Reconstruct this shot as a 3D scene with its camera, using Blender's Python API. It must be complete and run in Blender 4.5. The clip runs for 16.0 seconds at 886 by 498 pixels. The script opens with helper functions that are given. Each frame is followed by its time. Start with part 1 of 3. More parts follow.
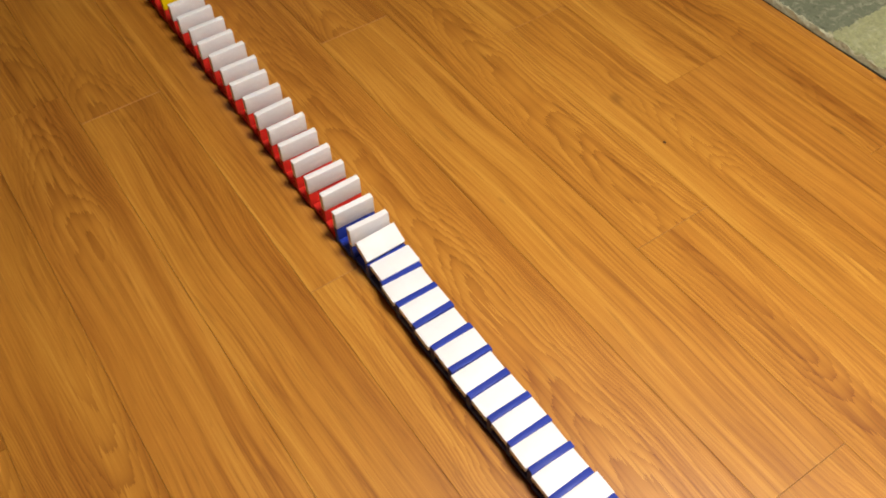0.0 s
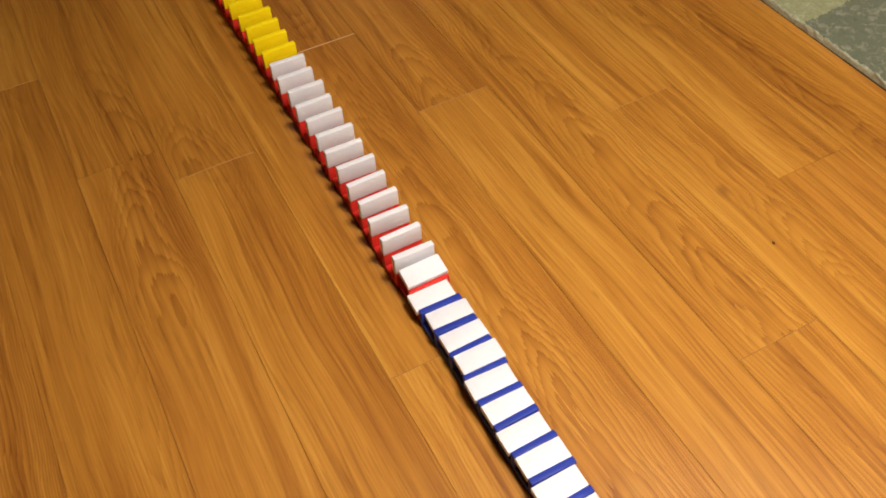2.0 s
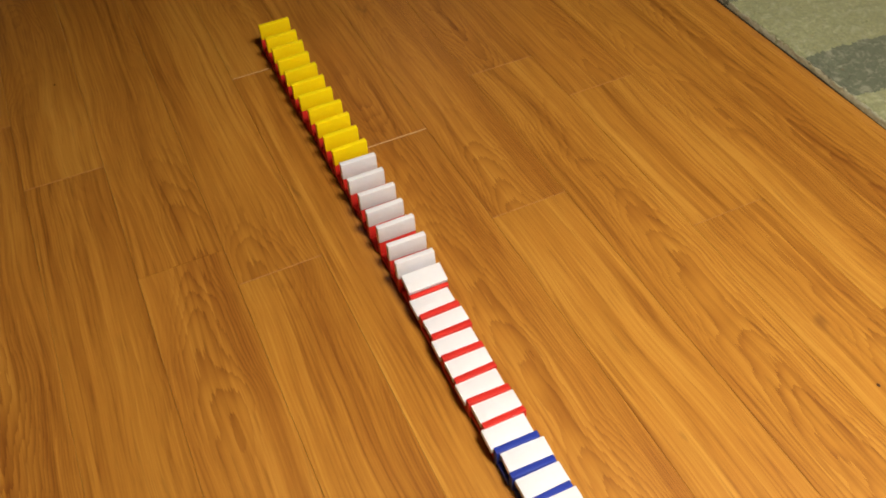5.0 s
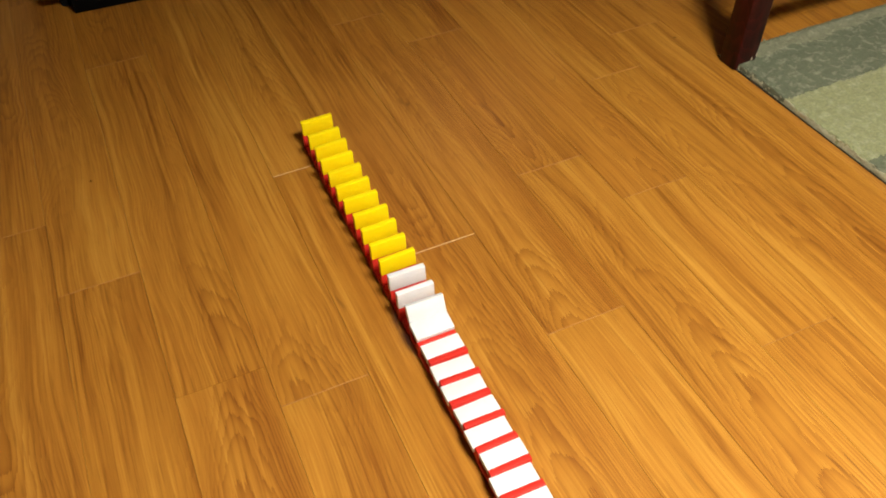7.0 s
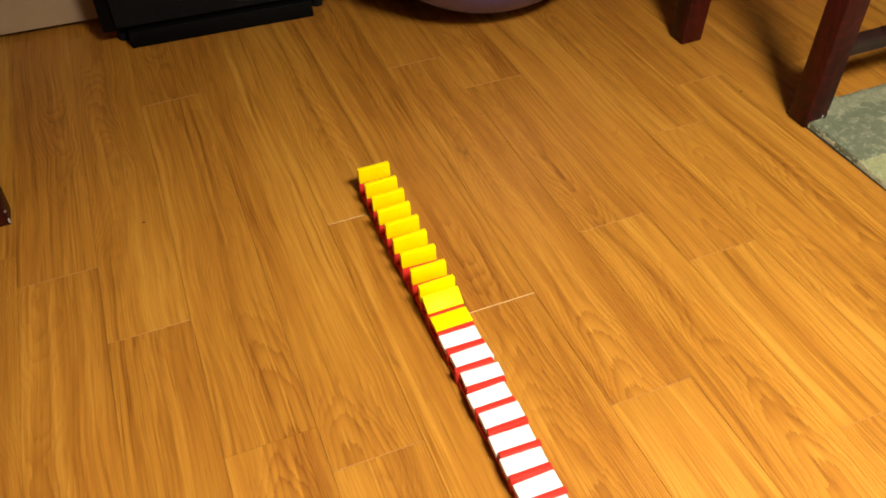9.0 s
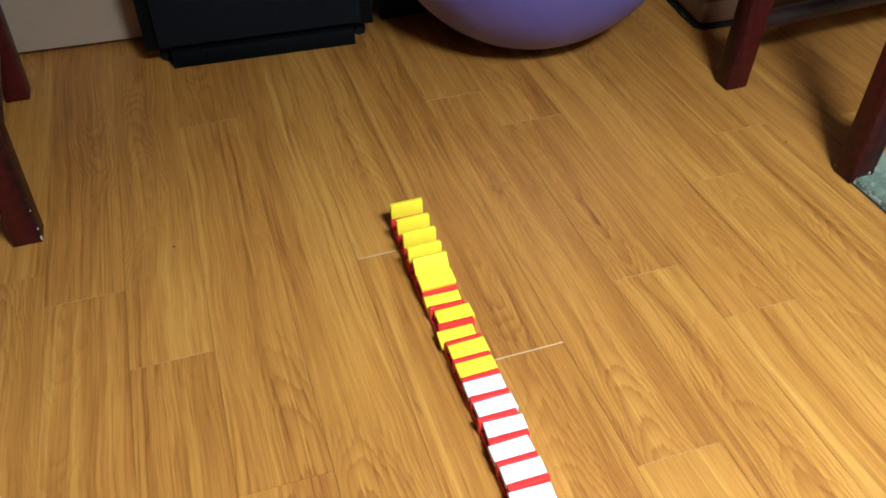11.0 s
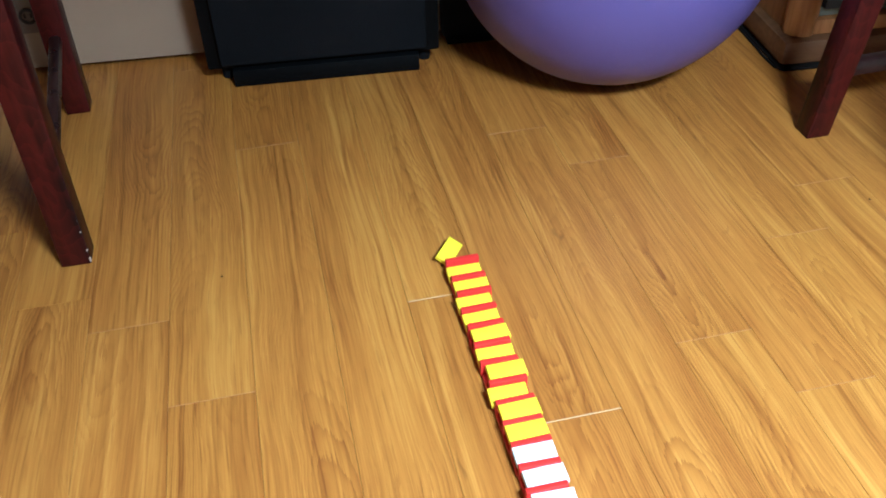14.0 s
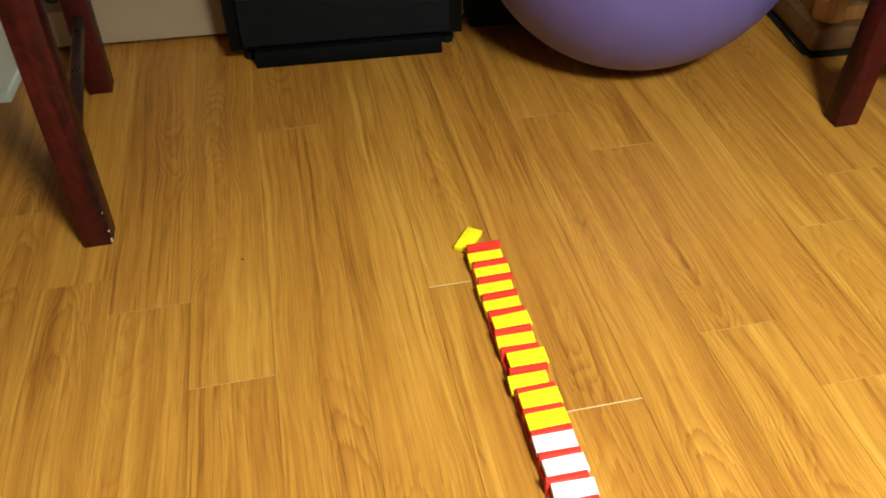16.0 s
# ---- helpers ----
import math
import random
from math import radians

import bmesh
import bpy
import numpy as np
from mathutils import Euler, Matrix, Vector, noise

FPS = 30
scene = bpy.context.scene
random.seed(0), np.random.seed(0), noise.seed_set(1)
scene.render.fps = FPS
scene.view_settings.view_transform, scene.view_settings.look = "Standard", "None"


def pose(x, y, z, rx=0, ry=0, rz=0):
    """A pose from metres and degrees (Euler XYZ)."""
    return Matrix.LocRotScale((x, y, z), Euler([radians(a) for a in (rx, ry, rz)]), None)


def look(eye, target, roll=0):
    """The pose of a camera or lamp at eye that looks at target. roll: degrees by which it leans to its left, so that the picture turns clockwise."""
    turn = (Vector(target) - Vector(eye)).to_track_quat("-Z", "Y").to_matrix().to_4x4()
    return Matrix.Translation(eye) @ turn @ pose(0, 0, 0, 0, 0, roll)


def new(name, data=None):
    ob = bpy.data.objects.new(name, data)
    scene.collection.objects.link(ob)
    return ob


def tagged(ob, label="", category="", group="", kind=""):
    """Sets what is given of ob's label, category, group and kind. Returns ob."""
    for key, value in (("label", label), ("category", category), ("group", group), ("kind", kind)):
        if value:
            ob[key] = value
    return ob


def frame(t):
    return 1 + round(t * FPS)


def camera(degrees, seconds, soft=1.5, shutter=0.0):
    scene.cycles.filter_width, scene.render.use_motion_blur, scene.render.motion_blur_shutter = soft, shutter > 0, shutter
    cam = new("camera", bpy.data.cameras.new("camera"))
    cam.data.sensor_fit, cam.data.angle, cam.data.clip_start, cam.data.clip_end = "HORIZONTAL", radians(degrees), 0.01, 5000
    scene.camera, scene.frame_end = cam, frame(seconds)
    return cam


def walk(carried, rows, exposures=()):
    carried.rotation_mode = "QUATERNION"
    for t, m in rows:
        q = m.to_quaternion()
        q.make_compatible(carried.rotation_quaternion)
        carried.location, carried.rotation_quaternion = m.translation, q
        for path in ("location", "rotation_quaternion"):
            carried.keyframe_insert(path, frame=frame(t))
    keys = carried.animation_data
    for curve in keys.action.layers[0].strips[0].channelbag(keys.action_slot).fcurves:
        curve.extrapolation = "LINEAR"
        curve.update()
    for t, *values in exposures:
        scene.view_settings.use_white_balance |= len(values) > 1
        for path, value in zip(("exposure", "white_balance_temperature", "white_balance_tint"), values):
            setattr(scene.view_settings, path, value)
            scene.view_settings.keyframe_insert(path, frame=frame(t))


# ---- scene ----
cam = camera(53.5, 16.0, 1.8)
PATH = [
    (0, (-0.037, -0.04, 0.756), (0.65, 0.992, -0.813), -1.4),
    (0.5, (-0.031, -0.022, 0.761), (0.627, 1.051, -0.793), -1.8),
    (1, (-0.021, -0.006, 0.765), (0.605, 1.1, -0.779), -2.4),
    (1.5, (-0.015, 0.013, 0.766), (0.582, 1.151, -0.766), -2.6),
    (2, (-0.01, 0.031, 0.768), (0.558, 1.194, -0.757), -3.0),
    (2.5, (-0.004, 0.05, 0.768), (0.534, 1.24, -0.746), -3.2),
    (3, (0.0, 0.064, 0.775), (0.528, 1.273, -0.728), -3.1),
    (5.5, (0.003, 0.168, 0.792), (0.526, 1.445, -0.655), -3.7),
    (6, (0.005, 0.195, 0.799), (0.537, 1.492, -0.627), -3.6),
    (6.5, (0.002, 0.223, 0.803), (0.538, 1.549, -0.595), -3.6),
    (7, (0.001, 0.247, 0.808), (0.527, 1.594, -0.574), -3.8),
    (7.5, (-0.002, 0.269, 0.81), (0.509, 1.64, -0.554), -4.0),
    (8, (-0.006, 0.288, 0.813), (0.492, 1.673, -0.541), -4.0),
    (8.5, (-0.007, 0.301, 0.816), (0.476, 1.701, -0.528), -4.0),
    (9, (-0.01, 0.311, 0.816), (0.466, 1.721, -0.521), -3.6),
    (11.5, (0.006, 0.354, 0.83), (0.408, 1.826, -0.463), -2.1),
    (12, (0.008, 0.368, 0.833), (0.39, 1.852, -0.452), -2.0),
    (12.5, (0.012, 0.384, 0.835), (0.367, 1.877, -0.448), -2.0),
    (13, (0.014, 0.398, 0.834), (0.35, 1.896, -0.448), -1.9),
    (13.5, (0.019, 0.41, 0.833), (0.337, 1.91, -0.451), -2.0),
    (14, (0.019, 0.417, 0.831), (0.327, 1.917, -0.455), -1.9),
    (14.5, (0.019, 0.422, 0.831), (0.318, 1.92, -0.46), -1.9),
    (15, (0.016, 0.425, 0.831), (0.307, 1.916, -0.47), -1.6),
    (15.5, (0.014, 0.427, 0.829), (0.291, 1.913, -0.481), -1.7),
    (16, (0.015, 0.427, 0.83), (0.279, 1.91, -0.486), -2.1),
]
EXPOSURE = [(0.0, 0.0, 6800, 10), (1.5, 0.06, 6850, 12), (3.0, 0.13, 6900, 14), (5.5, 0.27, 6900, 8), (6.5, 0.53, 6800, 4), (7.0, 0.70, 6800, 3), (9.0, 1.12, 7100, 3), (11.3, 1.28, 4250, -6), (12.5, 1.49, 4050, -2), (14.0, 1.62, 4250, -5), (15.0, 1.57, 4950, -13), (16.0, 1.52, 5550, -20)]
walk(cam, [(t, look(eye, target, roll)) for t, eye, target, roll in PATH], EXPOSURE)

# ---- light ----
world = bpy.data.worlds.new("world")
scene.world = world
world.use_nodes = True
world.node_tree.nodes["Background"].inputs[0].default_value = (0.9, 0.75, 0.6, 1)
world.node_tree.nodes["Background"].inputs[1].default_value = 0.05
LAMP = (0.54, -0.02, 1.58)
lamp_data = bpy.data.lights.new("ceiling_bulb", "AREA")
lamp_data.shape, lamp_data.size = "DISK", 0.40
lamp_data.energy, lamp_data.color = 35.0, (1.0, 0.93, 0.82)
lamp = new("ceiling_bulb", lamp_data)
lamp.matrix_world = look(LAMP, (LAMP[0], LAMP[1] + 0.001, 0))


# ---- materials ----
STRIP, STRIP_X0 = 0.107, 0.039


class Nodes:
    """A small writer of node materials."""

    def __init__(self, name, rough=0.5, metal=0.0):
        self.mat = bpy.data.materials.new(name)
        self.mat.use_nodes = True
        self.tree = self.mat.node_tree
        self.bsdf = self.tree.nodes["Principled BSDF"]
        self.bsdf.inputs["Roughness"].default_value = rough
        self.bsdf.inputs["Metallic"].default_value = metal

    def add(self, kind, **values):
        node = self.tree.nodes.new(kind)
        for key, value in values.items():
            if key in node.inputs:
                self.put(node.inputs[key], value)
            else:
                node.inputs[int(key[1:])].default_value = value
        return node

    def put(self, socket, value):
        if isinstance(value, bpy.types.NodeSocket):
            self.tree.links.new(value, socket)
        else:
            socket.default_value = value

    def math(self, op, a, b=0.0):
        node = self.tree.nodes.new("ShaderNodeMath")
        node.operation = op
        self.put(node.inputs[0], a)
        self.put(node.inputs[1], b)
        return node.outputs[0]

    def vector(self, op, a, b):
        node = self.tree.nodes.new("ShaderNodeVectorMath")
        node.operation = op
        self.put(node.inputs[0], a)
        self.put(node.inputs[1], b)
        return node.outputs[0]

    def ramp(self, fac, stops):
        node = self.tree.nodes.new("ShaderNodeValToRGB")
        self.put(node.inputs[0], fac)
        els = node.color_ramp.elements
        while len(els) < len(stops):
            els.new(0.5)
        for el, (pos, col) in zip(els, stops):
            el.position, el.color = pos, (*col, 1) if len(col) == 3 else col
        return node.outputs[0]

    def mix(self, fac, a, b, blend="MIX"):
        node = self.tree.nodes.new("ShaderNodeMix")
        node.data_type, node.blend_type = "RGBA", blend
        self.put(node.inputs[0], fac)
        self.put(node.inputs[6], (*a, 1) if isinstance(a, tuple) else a)
        self.put(node.inputs[7], (*b, 1) if isinstance(b, tuple) else b)
        return node.outputs[2]

    def noise(self, vector, scale, detail=3.0, rough=0.55, distort=0.0):
        node = self.add("ShaderNodeTexNoise", Scale=scale, Detail=detail, Roughness=rough, Distortion=distort)
        self.put(node.inputs["Vector"], vector)
        return node.outputs["Fac"]

    def bump(self, height, strength, distance):
        node = self.add("ShaderNodeBump", Strength=strength, Distance=distance, Height=height)
        self.put(self.bsdf.inputs["Normal"], node.outputs[0])

    def coords(self, kind="Object"):
        return self.add("ShaderNodeTexCoord").outputs[kind]

    def mapped(self, vector, scale, offset=(0, 0, 0)):
        node = self.tree.nodes.new("ShaderNodeMapping")
        self.put(node.inputs[0], vector)
        self.put(node.inputs[1], offset)
        node.inputs[3].default_value = scale
        return node.outputs[0]


def laminate(name, per_island):
    n = Nodes(name, 0.34)
    place = n.add("ShaderNodeNewGeometry").outputs["Position"]
    if per_island:
        rnd = n.add("ShaderNodeNewGeometry").outputs["Random Per Island"]
    else:
        rnd = n.add("ShaderNodeObjectInfo").outputs["Random"]
    shift = n.add("ShaderNodeCombineXYZ", X=n.math("MULTIPLY", rnd, 17.0), Y=n.math("MULTIPLY", rnd, 43.0), Z=n.math("MULTIPLY", rnd, 29.0))
    v = n.vector("ADD", place, shift.outputs[0])
    # the grain wanders a little from side to side
    wander = n.noise(n.mapped(v, (4.0, 2.2, 1.0)), 1.0, 2.0)
    bend = n.add("ShaderNodeCombineXYZ", X=n.math("MULTIPLY", n.math("SUBTRACT", wander, 0.5), 0.034))
    v = n.vector("ADD", v, bend.outputs[0])

    def about(value, weight):
        return n.math("MULTIPLY", n.math("SUBTRACT", value, 0.5), weight)

    streak = n.noise(n.mapped(v, (85.0, 1.5, 1.0)), 1.0, 5.0, 0.62, 0.15)
    fine = n.noise(n.mapped(v, (480.0, 11.0, 1.0)), 1.0, 3.0, 0.6)
    broad = n.noise(n.mapped(v, (20.0, 0.9, 1.0)), 1.0, 2.0)
    # thin dark year lines that run with the board and fade in and out
    vein = n.noise(n.mapped(v, (90.0, 2.0, 1.0)), 1.0, 1.5, 0.5, 0.1)
    vein = n.math("ABSOLUTE", about(vein, 2.0))
    vein = n.math("POWER", n.math("SUBTRACT", 1.0, n.math("MINIMUM", n.math("MULTIPLY", vein, 5.0), 1.0)), 2.2)
    where = n.ramp(n.noise(n.mapped(v, (26.0, 1.9, 1.0)), 1.0, 2.0), [(0.40, (0.22, 0.22, 0.22)), (0.62, (1, 1, 1))])
    vein = n.math("MULTIPLY", vein, where)
    # cathedral figure: nested arches about a line near the middle of each board
    across = n.add("ShaderNodeSeparateXYZ", Vector=place).outputs[0]
    along = n.add("ShaderNodeSeparateXYZ", Vector=v).outputs[1]
    u = n.math("SUBTRACT", n.math("FRACT", n.math("MULTIPLY", n.math("SUBTRACT", across, STRIP_X0), 1.0 / STRIP)), 0.5)
    u = n.math("ADD", u, n.math("ADD", about(n.math("FRACT", n.math("MULTIPLY", rnd, 7.3)), 0.5), about(wander, 0.5)))
    arch = n.math("MULTIPLY", n.math("MULTIPLY", u, u), 34.0)
    arch = n.math("ADD", arch, n.math("MULTIPLY", n.math("MULTIPLY", along, 15.0), n.math("SIGN", n.math("SUBTRACT", rnd, 0.45))))
    arch = n.math("ADD", arch, about(n.noise(n.mapped(v, (12.0, 5.0, 1.0)), 1.0, 2.0), 8.0))
    arch = n.math("ADD", arch, n.math("ADD", about(streak, 1.3), about(fine, 0.8)))
    rings = n.math("POWER", n.math("FRACT", arch), 2.6)
    figure = n.ramp(n.noise(n.mapped(v, (5.0, 1.6, 1.0)), 1.0, 1.0), [(0.45, (0.0, 0.0, 0.0)), (0.60, (1, 1, 1))])
    rings = n.math("MULTIPLY", rings, figure)
    tone = n.math("ADD", 0.575, about(streak, 0.52))
    tone = n.math("ADD", tone, about(fine, 0.30))
    tone = n.math("ADD", tone, about(broad, 0.32))
    tone = n.math("ADD", tone, about(rnd, 0.045))
    tone = n.math("SUBTRACT", tone, n.math("MULTIPLY", rings, 0.20))
    tone = n.math("SUBTRACT", tone, n.math("MULTIPLY", vein, 0.20))
    col = n.ramp(tone, [(0.24, (0.205, 0.066, 0.009)), (0.46, (0.345, 0.136, 0.019)), (0.58, (0.435, 0.190, 0.027)), (0.80, (0.60, 0.315, 0.058))])
    # some boards lean to pink, some to straw
    col = n.mix(n.ramp(n.math("FRACT", n.math("MULTIPLY", rnd, 11.7)), [(0.2, (0, 0, 0)), (0.9, (0.5, 0.5, 0.5))]), col, (0.97, 0.93, 0.98), "MULTIPLY")
    # short open pores
    pore = n.noise(n.mapped(v, (400.0, 14.0, 1.0)), 1.0, 2.0, 0.5, 0.1)
    mask = n.ramp(pore, [(0.60, (0, 0, 0)), (0.68, (1, 1, 1))])
    col = n.mix(n.math("MULTIPLY", mask, 0.30), col, (0.16, 0.05, 0.009))
    # a few knots and dark flecks
    fleck = n.noise(n.mapped(v, (30.0, 8.0, 1.0)), 1.0, 2.0, 0.5, 0.8)
    mask = n.ramp(fleck, [(0.73, (0, 0, 0)), (0.80, (1, 1, 1))])
    col = n.mix(n.math("MULTIPLY", mask, 0.55), col, (0.13, 0.042, 0.010))
    n.put(n.bsdf.inputs["Base Color"], col)
    wear = n.noise(n.mapped(place, (3.0, 3.0, 3.0)), 1.0, 4.0)
    n.put(n.bsdf.inputs["Roughness"], n.math("ADD", n.math("MULTIPLY", wear, 0.16), 0.28))
    relief = n.math("SUBTRACT", n.math("ADD", streak, n.math("MULTIPLY", fine, 0.6)), n.math("MULTIPLY", n.math("ADD", vein, mask), 0.5))
    n.bump(relief, 0.22, 0.0007)
    return n.mat


def plastic(name, colour, rough=0.5, gloss=0.3):
    n = Nodes(name, rough)
    v = n.coords("Object")
    var = n.noise(v, 140.0, 3.0)
    rnd = n.add("ShaderNodeObjectInfo").outputs["Random"]
    dark = tuple(c * 0.90 for c in colour)
    n.bsdf.inputs["Specular IOR Level"].default_value = gloss
    n.bsdf.inputs["Subsurface Weight"].default_value = 0.25
    n.bsdf.inputs["Subsurface Radius"].default_value = (1.0, 0.8, 0.7)
    n.bsdf.inputs["Subsurface Scale"].default_value = 0.003
    n.put(n.bsdf.inputs["Base Color"], n.mix(n.math("ADD", n.math("MULTIPLY", var, 0.5), n.math("MULTIPLY", rnd, 0.4)), colour, dark))
    n.put(n.bsdf.inputs["Roughness"], n.math("ADD", n.math("MULTIPLY", n.noise(v, 60.0), 0.2), rough - 0.1))
    n.bump(n.noise(v, 900.0, 2.0), 0.05, 0.0003)
    return n.mat


def stained_wood(name, light, dark, rough=0.3, axis=2, scale=1.0, arcs=0.0):
    n = Nodes(name, rough)
    v = n.coords("Object")
    stretch = [70.0 * scale] * 3
    stretch[axis] = 5.0 * scale
    grain = n.noise(n.mapped(v, tuple(stretch)), 1.0, 4.0, 0.6, 0.6)
    wide = n.noise(n.mapped(v, tuple(c * 0.25 for c in stretch)), 1.0, 2.0, 0.5, 1.2)
    tone = n.math("ADD", n.math("MULTIPLY", grain, 0.55), n.math("MULTIPLY", wide, 0.45))
    if arcs:
        # pale arcs of figure across the stick
        run = n.add("ShaderNodeSeparateXYZ", Vector=v).outputs[axis]
        run = n.math("ADD", n.math("MULTIPLY", run, 30.0), n.math("MULTIPLY", n.noise(n.mapped(v, (22.0, 22.0, 9.0)), 1.0, 2.0), 5.0))
        tone = n.math("ADD", tone, n.math("MULTIPLY", n.math("POWER", n.math("FRACT", run), 3.0), arcs))
    n.put(n.bsdf.inputs["Base Color"], n.ramp(tone, [(0.36, dark), (0.62, light)]))
    n.put(n.bsdf.inputs["Roughness"], n.math("ADD", n.math("MULTIPLY", n.noise(v, 25.0), 0.25), rough - 0.1))
    n.bump(grain, 0.12, 0.001)
    return n.mat


def painted(name, colour, rough=0.7, grit=0.15):
    n = Nodes(name, rough)
    v = n.add("ShaderNodeNewGeometry").outputs["Position"]
    stain = n.noise(v, 3.0, 4.0)
    low = tuple(c * 0.84 for c in colour)
    n.put(n.bsdf.inputs["Base Color"], n.ramp(stain, [(0.3, low), (0.7, colour)]))
    n.bump(n.noise(v, 260.0, 3.0), grit, 0.001)
    return n.mat


M_PLANK = laminate("laminate_board", False)
M_PLANK_REST = laminate("laminate_board_rest", True)
M_JOINT = painted("laminate_core", (0.64, 0.42, 0.22), 0.8)
M_JOINT_SOFT = painted("laminate_worn_lip", (0.44, 0.21, 0.058), 0.6)
M_WHITE = plastic("white_plastic", (0.80, 0.81, 0.88))
M_YELLOW = plastic("yellow_plastic", (1.0, 0.77, 0.012), 0.5, 0.10)
M_RED = plastic("red_plastic", (0.66, 0.030, 0.022))
M_BLUE = plastic("blue_plastic", (0.018, 0.045, 0.36))
M_CHAIR = stained_wood("mahogany_stain", (0.060, 0.0060, 0.0048), (0.010, 0.0022, 0.0022), 0.36, 2, 1.0, 0.13)
M_CHAIR_BAR = stained_wood("dark_stretcher_stain", (0.030, 0.012, 0.011), (0.012, 0.006, 0.006), 0.28, 1)
M_BLACK = painted("black_vinyl", (0.0028, 0.0029, 0.0032), 0.6, 0.3)
M_CLOTH = painted("black_grille_cloth", (0.004, 0.0045, 0.006), 0.9, 0.5)
M_WALL = painted("beige_wall_paint", (0.38, 0.265, 0.168), 0.75, 0.2)
M_CEILING = painted("white_ceiling_paint", (0.6, 0.58, 0.54), 0.85, 0.2)
M_OAK = stained_wood("oak_veneer", (0.52, 0.235, 0.07), (0.32, 0.13, 0.034), 0.4)
M_OAK_DARK = stained_wood("oak_plinth", (0.19, 0.085, 0.030), (0.10, 0.043, 0.015), 0.45, 0)
M_RUBBER = painted("black_rubber", (0.01, 0.01, 0.01), 0.7)
M_PAPER = painted("white_enamel", (0.8, 0.79, 0.76), 0.6, 0.05)
M_RAW = painted("bare_wood_chip", (0.55, 0.45, 0.36), 0.8, 0.1)
M_SPECK = painted("dark_speck", (0.09, 0.036, 0.014), 0.9, 0.1)
M_COVER = painted("grey_green_cover", (0.26, 0.27, 0.21), 0.6, 0.1)
M_BOOK_DARK = painted("dark_cover", (0.03, 0.028, 0.026), 0.5, 0.1)
M_SHADOW_AND_CABLE = painted("shadow_and_cable", (0.012, 0.008, 0.006), 0.9, 0.1)
M_SOCKET = painted("brown_plastic", (0.16, 0.11, 0.075), 0.4, 0.05)
M_SHADE = painted("shade_white", (0.8, 0.78, 0.74), 0.4, 0.05)


def ball_vinyl():
    n = Nodes("lavender_vinyl", 0.42)
    v = n.coords("Object")
    col = n.ramp(n.noise(v, 4.0, 4.0), [(0.3, (0.108, 0.083, 0.288)), (0.7, (0.127, 0.099, 0.33))])
    n.put(n.bsdf.inputs["Base Color"], col)
    n.put(n.bsdf.inputs["Roughness"], n.math("ADD", n.math("MULTIPLY", n.noise(v, 9.0, 3.0), 0.15), 0.36))
    n.bump(n.noise(v, 240.0, 2.0), 0.06, 0.001)
    return n.mat


def rug_pile():
    n = Nodes("rug_pile", 0.95)
    v = n.add("ShaderNodeNewGeometry").outputs["Position"]
    axes = n.add("ShaderNodeSeparateXYZ", Vector=v)
    wave = n.noise(v, 5.0, 2.0)
    band = n.math("ADD", axes.outputs[1], n.math("MULTIPLY", wave, 0.07))
    band = n.math("ADD", band, n.math("MULTIPLY", n.noise(v, 150.0, 2.0), 0.016))
    band = n.math("MULTIPLY", n.math("ADD", band, 0.457), 0.5)
    dark, light, pale = (0.132, 0.150, 0.098), (0.30, 0.315, 0.165), (0.225, 0.235, 0.155)
    stops = [(0.0, pale), (0.22, light), (0.34, dark), (0.40, light), (0.470, dark), (0.612, light), (0.655, dark), (0.702, light), (0.800, dark), (0.853, pale)]
    col = n.ramp(band, stops)
    n.tree.nodes[-1].color_ramp.interpolation = "CONSTANT"
    # the pale tufted border along its edges
    side = n.math("ADD", axes.outputs[0], n.math("MULTIPLY", n.noise(v, 90.0, 2.0), 0.008))
    col = n.mix(n.math("LESS_THAN", side, 0.9180), col, (0.44, 0.44, 0.31))
    tuft = n.noise(v, 210.0, 3.0, 0.6)
    clump = n.noise(v, 75.0, 3.0, 0.62, 0.6)
    col = n.mix(n.ramp(tuft, [(0.38, (0.30, 0.30, 0.30)), (0.62, (0.0, 0.0, 0.0))]), col, (0.10, 0.11, 0.085))
    col = n.mix(n.ramp(clump, [(0.50, (0.0, 0.0, 0.0)), (0.70, (0.36, 0.36, 0.36))]), col, (0.50, 0.50, 0.38))
    n.put(n.bsdf.inputs["Base Color"], col)
    n.bump(n.math("ADD", tuft, clump), 0.7, 0.003)
    return n.mat


for dull in (M_BLACK, M_CLOTH, M_CHAIR, M_SHADOW_AND_CABLE):
    dull.node_tree.nodes["Principled BSDF"].inputs["Specular IOR Level"].default_value = 0.08 if dull is M_BLACK else 0.18
M_BALL = ball_vinyl()
M_RUG = rug_pile()


# ---- mesh helpers ----
def box_bm(x0, x1, y0, y1, z0, z1, bevel=0.0, segments=2):
    bm = bmesh.new()
    bmesh.ops.create_cube(bm, size=1.0)
    for v in bm.verts:
        v.co = Vector((x0 + (v.co.x + 0.5) * (x1 - x0), y0 + (v.co.y + 0.5) * (y1 - y0), z0 + (v.co.z + 0.5) * (z1 - z0)))
    if bevel:
        bmesh.ops.bevel(bm, geom=bm.edges[:], offset=bevel, segments=segments, affect="EDGES", profile=0.5)
    return bm


